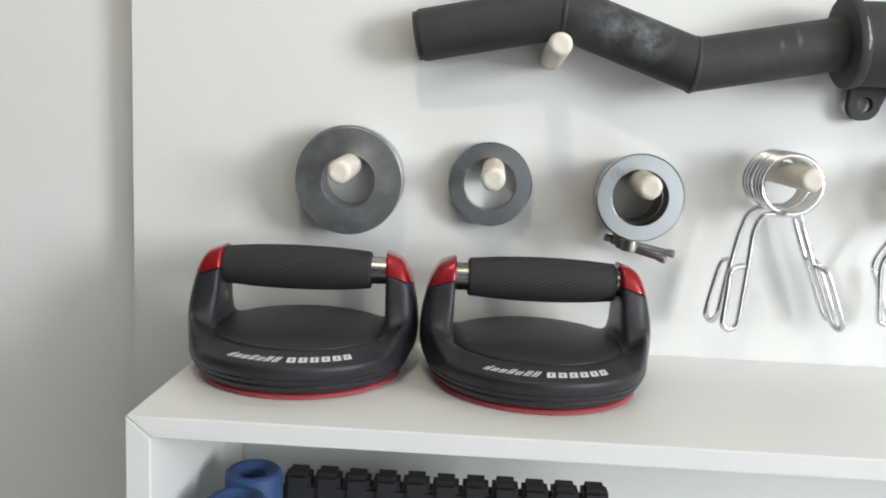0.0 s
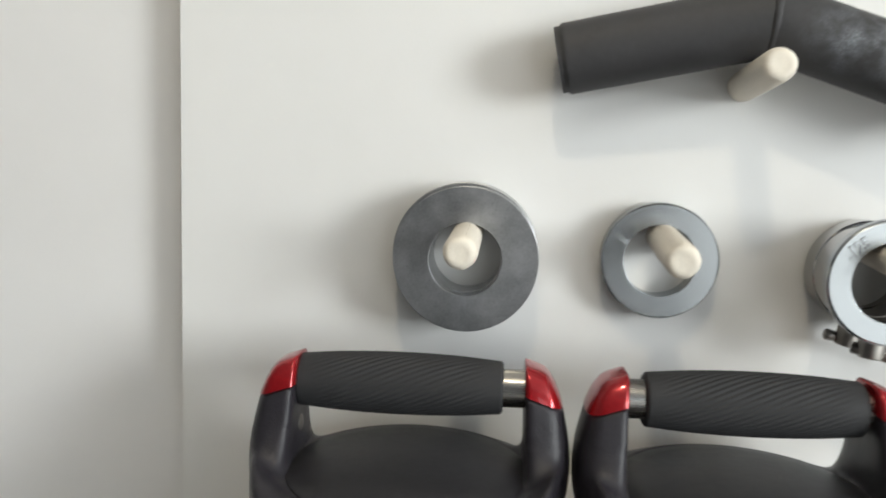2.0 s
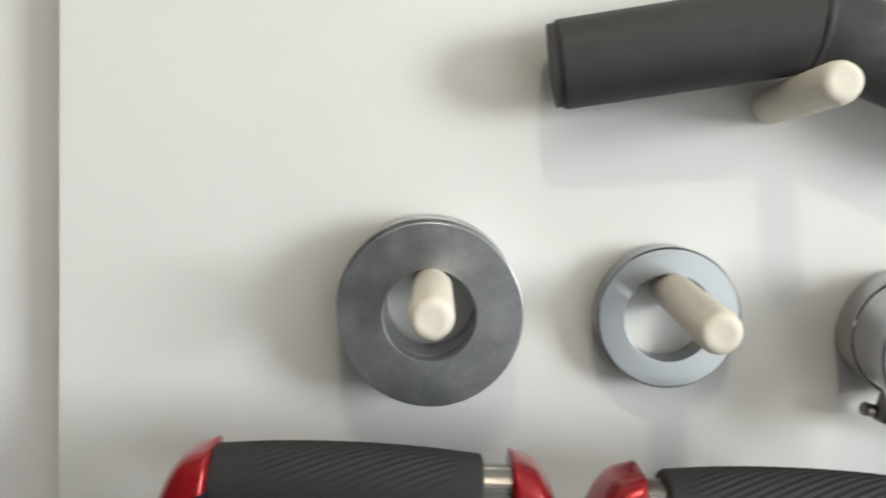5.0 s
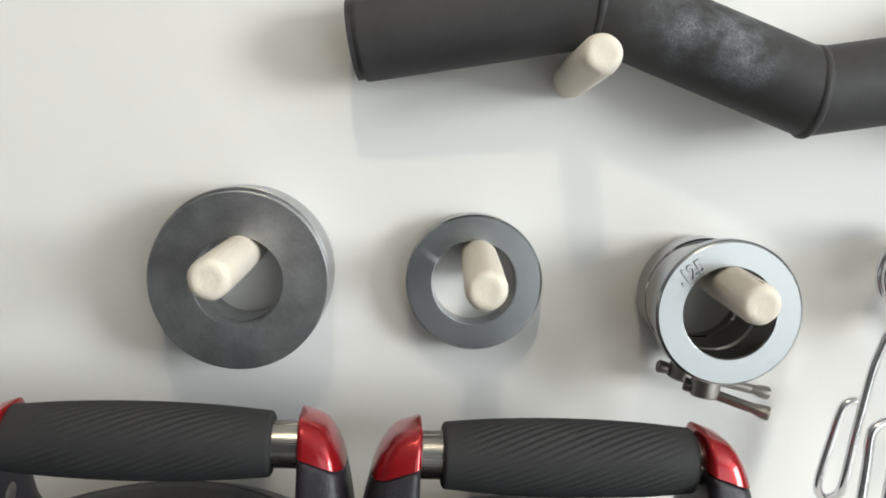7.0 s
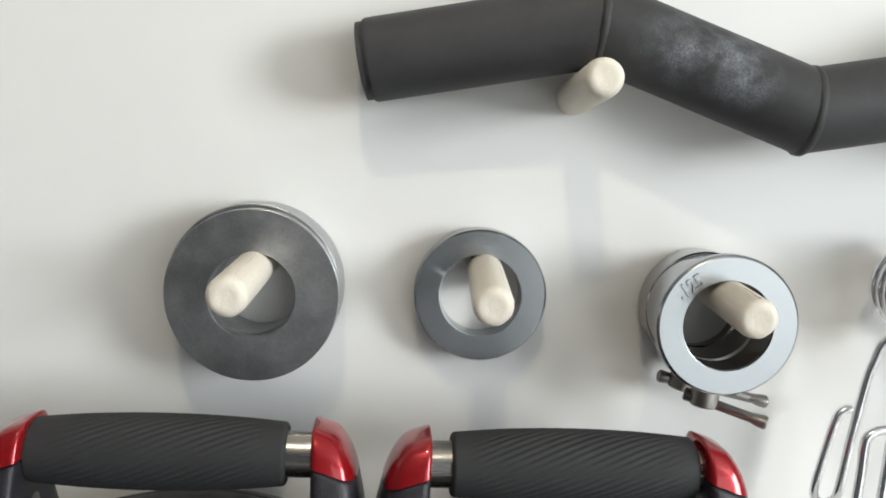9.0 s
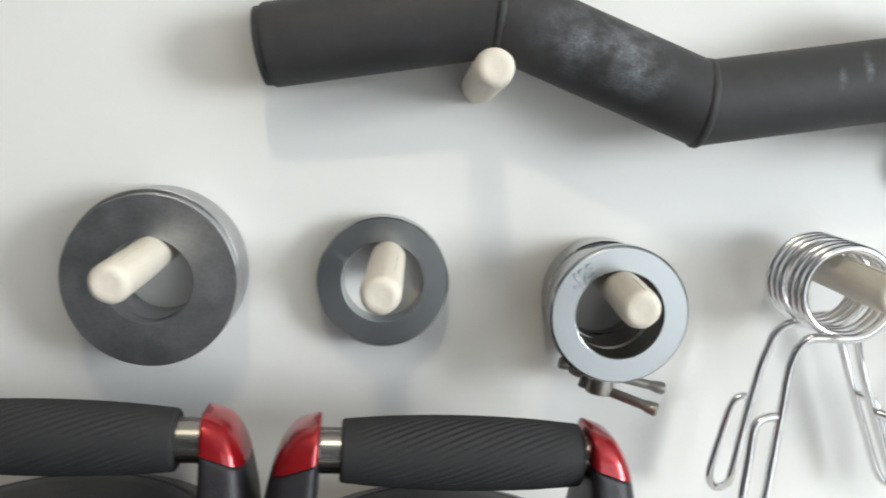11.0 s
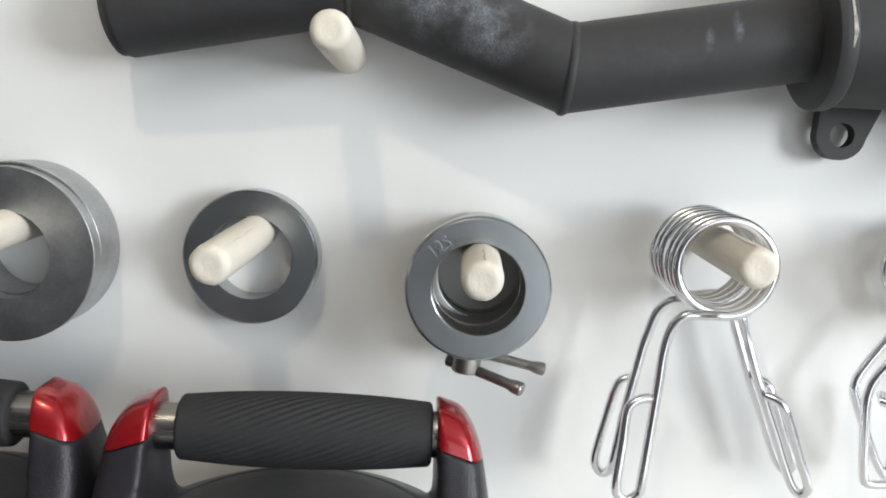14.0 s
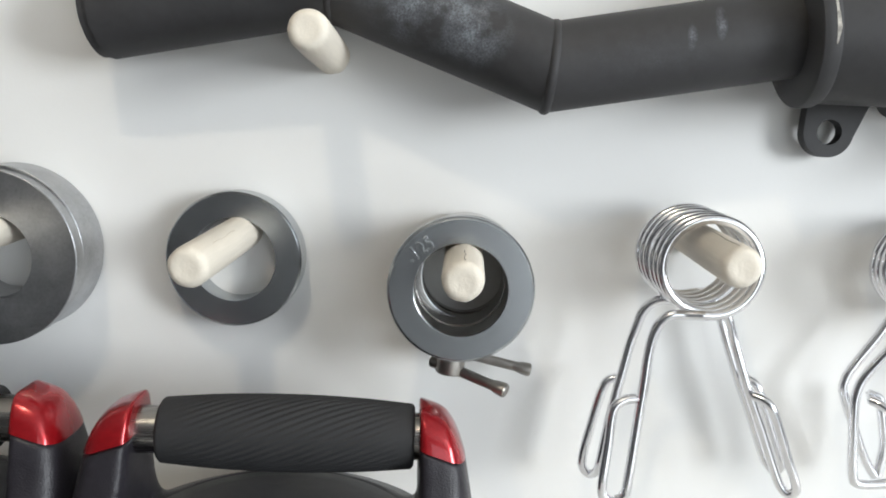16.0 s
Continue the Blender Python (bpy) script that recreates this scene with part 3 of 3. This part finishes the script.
part("end_cap", rod(P0 - D[0] * 0.0055, P0 + D[0] * 0.002, BAR_R - 0.0016, COAT, 64, name="end_cap"), bar, "black end plug")
part("end_lip", rod(P0 - D[0] * 0.0012, P0 + D[0] * 0.0006, BAR_R - 0.0005, COAT, 64, name="end_lip"), bar)


def weld(c, nrm, d0, d1):
    """The raised weld bead round a mitred joint."""
    u = nrm.cross(Vector((0, 1, 0))).normalized()
    v = nrm.cross(u)
    k = 1 / max(0.2, abs(nrm.dot(d0)))
    pts = []
    for i in range(97):
        a = 2 * math.pi * i / 96
        r = BAR_R - 0.0024 + 0.0003 * noise.noise((math.cos(a) * 5, math.sin(a) * 5, c.x * 30))
        pts.append(c + u * math.cos(a) * r * k + v * math.sin(a) * r)
    return wire(pts, 0.0035, COAT, 10, "weld_bead")


part("weld_bead", weld(P1, M1, D[0], D[1]), bar)
part("weld_bead", weld(P2, M2, D[1], D[2]), bar)
SLEEVE_Y, SLEEVE_Z = -0.0433, 1.3117
fl = part("flange", lathe([(0.010, 0.0), (0.0385, 0.0), (0.0408, 0.0012), (0.0415, 0.0035), (0.0415, 0.0085), (0.0405, 0.0105), (0.036, 0.011), (0.010, 0.011)], 72, "x", True, name="flange", material=COAT), bar)
fl.matrix_basis = pose(0.5075, SLEEVE_Y, SLEEVE_Z, 0, -8, -2)
sl = part("sleeve", lathe([(0.0, 0.010), (0.0372, 0.010), (0.0376, 0.012), (0.0376, 0.29), (0.036, 0.292), (0, 0.292)], 72, "x", name="sleeve", material=COAT), bar)
sl.location = (0.5045, SLEEVE_Y, SLEEVE_Z)


def lug(outline, hole, y0, y1):
    """A flat plate with a round hole: outline as (x, z), hole as (x, z, r)."""
    n = 40
    hx, hz, hr = hole
    ins = [(hx + hr * math.cos(2 * math.pi * i / n), hz + hr * math.sin(2 * math.pi * i / n)) for i in range(n)]
    outs = []
    for i in range(n):
        d = Vector((math.cos(2 * math.pi * i / n), math.sin(2 * math.pi * i / n)))
        best = 1.0
        for a, b in zip(outline, outline[1:] + outline[:1]):
            e = Vector((b[0] - a[0], b[1] - a[1]))
            den = d.x * e.y - d.y * e.x
            if abs(den) > 1e-9:
                w = Vector((a[0] - hx, a[1] - hz))
                t, s = (w.x * e.y - w.y * e.x) / den, (w.x * d.y - w.y * d.x) / den
                if t > 0 and -1e-6 <= s <= 1 + 1e-6:
                    best = min(best, t)
        outs.append((hx + d.x * best, hz + d.y * best))
    verts = [(x, y, z) for y in (y0, y1) for ring in (ins, outs) for x, z in ring]
    faces = []
    for i in range(n):
        j = (i + 1) % n
        faces += [(i, j, n + j, n + i), (2 * n + i, 2 * n + j, 3 * n + j, 3 * n + i), (i, j, 2 * n + j, 2 * n + i), (n + i, n + j, 3 * n + j, 3 * n + i)]
    return mesh("lug", verts, faces, COAT, sharp=30)


TAB = (0.5482, 1.2597)
arc = [(TAB[0] + 0.0150 * math.cos(radians(a)), TAB[1] + 0.0150 * math.sin(radians(a))) for a in range(-178, -4, 8)]
part("lug", lug([(0.5352, 1.290)] + arc + [(0.5765, 1.290)], (TAB[0] + 0.0006, TAB[1], 0.0074), -0.0150, -0.0065), bar, "black lug with a round hole")
arc2 = [(0.5910 + 0.0138 * math.cos(radians(a)), 1.2830 + 0.0138 * math.sin(radians(a))) for a in range(-178, -4, 8)]
part("lug", lug([(0.577, 1.30)] + arc2 + [(0.605, 1.30)], (0.591, 1.2850, 0.006), -0.0150, -0.0065), bar)
# bare metal where the coat has chipped off the flange's rim
chip = []
for i in range(15):
    a = radians(195 - i * 2.9)
    w = 0.0005 + 0.0016 * max(0, math.sin(i / 14 * 3.0)) * (0.5 + 1.2 * abs(noise.noise((i * 0.9, 3, 1))) + 0.9 * (1 <= i <= 4))
    for xx in (0.0068, 0.0068 + w):
        chip.append((xx, 0.04172 * math.cos(a), 0.04172 * math.sin(a)))
part("chipped_edge", mesh("chipped_edge", chip, [(2 * i, 2 * i + 1, 2 * i + 3, 2 * i + 2) for i in range(14)], WEAR), fl, "bare chipped metal edge")


# ---- rotating push-up stands ----
SQ = 1.05            # depth of the round base against its width


def foam_grip(x0, x1, axis_z):
    """A barrel-shaped foam sleeve with slanting ridges over its middle."""
    nu, nv = 190, 240
    verts, faces = [], []
    for i in range(nu + 1):
        s = i / nu
        x = x0 + (x1 - x0) * s
        bell = math.sin(math.pi * s) ** 0.9
        r = 0.0168 + 0.0030 * bell
        edge = min(s, 1 - s) * (x1 - x0)
        r -= 0.0016 * max(0, 1 - edge / 0.0018) ** 2
        mask = max(0, min(1, (edge - 0.006) / 0.02))
        for j in range(nv):
            a = 2 * math.pi * j / nv
            w = math.sin(2 * math.pi * (x / 0.0082 + a * 34 / (2 * math.pi)))
            rr = r + 0.00034 * mask * (abs(w) ** 0.6 * (1 if w > 0 else -1))
            verts.append((x, POST_Y + rr * math.cos(a), axis_z + rr * math.sin(a)))
    for i in range(nu):
        for j in range(nv):
            q = (j + 1) % nv
            faces.append((i * nv + j, i * nv + q, (i + 1) * nv + q, (i + 1) * nv + j))
    faces += [tuple(range(nv)), tuple(nu * nv + j for j in range(nv))]
    return mesh("grip", verts, faces, FOAM, sharp=60)


POST_Y = 0.0145      # the handle stands a little behind the middle
SECTIONS = ((0.020, 0.1005, 0.080, 0.060), (0.030, 0.1028, 0.0765, 0.052), (0.040, 0.1036, 0.0745, 0.044), (0.050, 0.1032, 0.0735, 0.0370), (0.060, 0.1020, 0.0730, 0.0315),
            (0.071, 0.1001, 0.0728, 0.0272), (0.0850, 0.0972, 0.0726, 0.0232), (0.0856, 0.0973, 0.0722, 0.0234), (0.0902, 0.0957, 0.0722, 0.0222), (0.0952, 0.0935, 0.0722, 0.0204),
            (0.0994, 0.0909, 0.0722, 0.0182), (0.1022, 0.0886, 0.0723, 0.0158), (0.1040, 0.0862, 0.0726, 0.0128), (0.1049, 0.0836, 0.0732, 0.0092))
GRIP_Z = 0.0886


def upright_skin(sections, side, material, name, lid):
    """A tapering post lofted from rounded sections; the seam to the cap slants down outwards."""
    n, verts, faces = 40, [], []
    for z, xo, xi, hy in sections:
        cx, hx = (xo + xi) / 2, (xo - xi) / 2
        lean = 0.32 * min(1, max(0, (z - 0.04) / 0.04))
        for i in range(n):
            a = 2 * math.pi * i / n
            c, s = math.cos(a), math.sin(a)
            e, f = (0.24, 0.30) if c < 0 else (0.6, 0.62)       # a crisp inner edge, a rounder outer one
            px, py = abs(c) ** e * (1 if c > 0 else -1) * hx, abs(s) ** f * (1 if s > 0 else -1) * hy
            x = cx + px
            x -= 0.9 * py * py / (2 * 0.1) * (1 if c > 0 else 0.2) * min(1.0, 0.3 + 30 * max(0, 0.06 - z))
            verts.append((side * x, py + POST_Y, z - lean * px))
    for k in range(len(sections) - 1):
        for i in range(n):
            j = (i + 1) % n
            faces.append((k * n + i, k * n + j, (k + 1) * n + j, (k + 1) * n + i))
    if lid:
        k = len(sections) - 1
        z, xo, xi, hy = sections[-1]
        verts.append((side * (xo + xi) / 2, POST_Y, z + 0.0006))
        faces += [(k * n + i, k * n + (i + 1) % n, len(verts) - 1) for i in range(n)]
        faces.append(tuple(range(n)))
    return mesh(name, verts, faces, material, sharp=50)


BAND = ((0.0985, 0.0298), (0.0805, 0.0378))      # the sloping band that carries the print


def print_mark(ang, w, h0, h1, slant):
    """One white mark of the size of a printed letter, lying on the sloping band."""
    verts = []
    for lift in (0.0002, 0.0005):
        for u, hh in ((-w, h0), (w, h0), (w, h1), (-w, h1)):
            q = BAND[0][0] + (BAND[1][0] - BAND[0][0]) * hh
            a = ang + u + slant * (hh - h0)
            verts.append((q * math.sin(a), -q * SQ * math.cos(a), BAND[0][1] + (BAND[1][1] - BAND[0][1]) * hh + lift))
    faces = [(0, 1, 2, 3), (4, 5, 6, 7)] + [(i, (i + 1) % 4, 4 + (i + 1) % 4, 4 + i) for i in range(4)]
    return mesh("printed_mark", verts, faces, PRINT, smooth=False)


MARKS = [(-31.5 + 4.1 * i + k, 0.42, 0.25, 0.55 if (i + k > 0 and i in (0, 3, 5, 6)) else 0.47, 0.16) for i in range(7) for k in (-0.75, 0.9)]
for i in range(6):                     # wide bold marks: two thick strokes closed above and below by thin ones
    c = 1.4 + 5.7 * i
    MARKS += [(c - 1.30, 0.85, 0.255, 0.535, 0.03), (c + 1.30, 0.85, 0.255, 0.535, 0.03), (c, 0.45, 0.255, 0.315, 0.03), (c + 0.2, 0.45, 0.475, 0.535, 0.03)]


def housing_mesh():
    """The moulded upper body: the sloping rim and both posts run into one another."""
    rim = [(0.0, 0.0172), (0.0958, 0.0172), (0.0976, 0.0196), (0.0990, 0.0235), (0.0992, 0.0270), BAND[0], BAND[1], (0.0793, 0.0382), (0.0780, 0.0372), (0.0, 0.0372)]
    base = lathe(rim, 160, sy=SQ, name="housing", material=PLASTIC)
    for v in base.vertices:            # the rim sweeps up into the posts
        q = math.hypot(v.co.x, v.co.y / SQ)
        g = max(0.0, min(1.0, (abs(v.co.x) / max(q, 1e-6) - 0.76) / 0.22))
        g = g * g * (3 - 2 * g)
        w = max(0.0, min(1.0, (v.co.z - 0.020) / 0.006)) * max(0.0, min(1.0, (q - 0.080) / 0.012))
        v.co.z += 0.022 * g * w
        v.co.x *= 1 - 0.020 * g * w
    bm = bmesh.new()
    bm.from_mesh(base)
    for side in (-1, 1):
        bm.from_mesh(upright_skin(SECTIONS[:7], side, PLASTIC, "post", True))
    joined = bpy.data.meshes.new("housing")
    bm.to_mesh(joined)
    bm.free()
    ob = new("housing", joined)
    rm = ob.modifiers.new("fuse", "REMESH")
    rm.mode, rm.voxel_size = "VOXEL", 0.0014
    sm = ob.modifiers.new("soften", "SMOOTH")
    sm.factor, sm.iterations = 0.5, 11
    me = bpy.data.meshes.new_from_object(ob.evaluated_get(bpy.context.evaluated_depsgraph_get()))
    bpy.data.objects.remove(ob)
    bm = bmesh.new()                   # the posts flow into the rim in a wide fillet
    bm.from_mesh(me)
    for low, high, times in ((0.034, 0.066, 22), (0.040, 0.058, 16)):
        fillet = [v for v in bm.verts if low < v.co.z < high and abs(v.co.x) > 0.056]
        for _ in range(times):
            bmesh.ops.smooth_vert(bm, verts=fillet, factor=0.5, use_axis_x=True, use_axis_y=True, use_axis_z=True)
    bm.to_mesh(me)
    bm.free()
    me.materials.clear()
    me.materials.append(PLASTIC)
    me.shade_smooth()
    return me


HOUSING = housing_mesh()


def push_up_stand(x, y, turn, g0, g1, shift, riveted, label):
    top = tagged(empty("push_up_stand", pose(x, y, 1.0, 0, 0, turn)), label, "push-up stand", "push-up stands on the shelf")
    part("base_pad", lathe([(0, 0.0003), (0.0868, 0.0003), (0.0890, 0.0013), (0.0892, 0.0034), (0.088, 0.0044), (0, 0.0044)], 96, sy=SQ, name="base_pad", material=REDR), top, "red rubber base pad")
    body = [(0.0, 0.0042), (0.0872, 0.0042), (0.0898, 0.0058), (0.0930, 0.0100), (0.0938, 0.0116), (0.0931, 0.0127), (0.0947, 0.0142), (0.0962, 0.0163), (0.0966, 0.0176),
            (0.0958, 0.0186), (0.0945, 0.0195), (0, 0.0198)]
    part("base", lathe(body, 128, sy=SQ, name="base", material=PLASTIC, sharp=28), top)
    housing = part("housing", HOUSING, top, "moulded black plastic body")
    part("top_pad", lathe([(0.0768, 0.0362), (0.0765, 0.0382), (0.0748, 0.0394), (0.062, 0.0418), (0.045, 0.0438), (0.02, 0.0453), (0, 0.0456)], 96, sy=SQ, name="top_pad", material=PADM), top, "smooth charcoal pad")
    for side in (-1, 1):
        part("cap", upright_skin(SECTIONS[7:], side, REDM, "cap", True), top, "glossy metallic red cap")
        if side > 0 or not riveted:
            continue
        rivet = part("rivet", lathe([(0, 0.0016), (0.0030, 0.0014), (0.0056, 0.0004), (0.0060, -0.002), (0, -0.002)], 20, "x", name="rivet", material=STEEL), housing, "dull steel screw head")
        rivet.matrix_basis = Matrix.Translation((side * 0.0733, POST_Y, 0.059)) @ pose(0, 0, 0)
    part("handle_tube", rod((-0.0745, POST_Y, GRIP_Z), (0.0745, POST_Y, GRIP_Z), 0.0123, BRUSHED, 48, name="handle_tube"), top, "brushed steel tube")
    part("grip", foam_grip(g0, g1, GRIP_Z), top, "black ribbed foam grip")
    for ang, w, h0, h1, slant in MARKS:
        part("printed_mark", print_mark(radians(ang + shift), radians(w), h0 + 0.06, h1 + 0.06, slant), top)
    return top


push_up_stand(0.0344, -0.1058, 2.6, -0.0735, 0.0590, 2.5, True, "black plastic push-up stand with red caps, grip pushed to one end")
push_up_stand(0.2422, -0.1066, 2.6, -0.0615, 0.0700, -0.5, False, "black plastic push-up stand with red caps and foam grip")


# ---- in the cubby under the top ----
def blue_roll(x, y, z, rx, rz, label):
    prof = [(0.010, 0.0), (0.022, 0.0), (0.0245, 0.004), (0.0245, 0.153), (0.0238, 0.157), (0.0215, 0.1590), (0.017, 0.1590), (0.0115, 0.1545), (0.010, 0.145)]
    ob = part("foam_roll", lathe(prof, 56, "z", True, name="foam_roll", material=BLUEM, wobble=0.0006))
    ob.matrix_world = pose(x, y, z, rx, 0, rz)
    return tagged(ob, label, "foam roll", "blue rolls in the cubby")


blue_roll(0.003, -0.150, 0.760, 0, 0, "hollow blue foam roll standing in the shelf")
blue_roll(0.004, -0.206, 0.760, 0, 20, "hollow blue foam roll standing in front of another")


def ribbed_block(x0, x1, y, r, z):
    """A black rubber block with a row of rounded ribs."""
    top = tagged(empty("ribbed_block", pose(x0, y, z)), "black rubber block with a row of upright ribs", "exercise block")
    n = 11
    w = (x1 - x0) / n
    rib = box(0.0008, w - 0.0008, -0.012, 0.012, 0.06, r, RUBBER, 0.004, "rib")
    for v in rib.vertices:
        if v.co.z > r - 0.02:
            v.co.x = w / 2 + (v.co.x - w / 2) * 0.93
    for i in range(n):
        o = part("rib", rib, top)
        o.location = (i * w, 0, 0.0004 * math.sin(i * 2.1))
    part("core", box(0, x1 - x0, -0.010, 0.010, 0.0, r - 0.010, RUBBER, 0.003, "core"), top)
    return top


ribbed_block(0.026, 0.314, -0.130, 0.1535, 0.76)
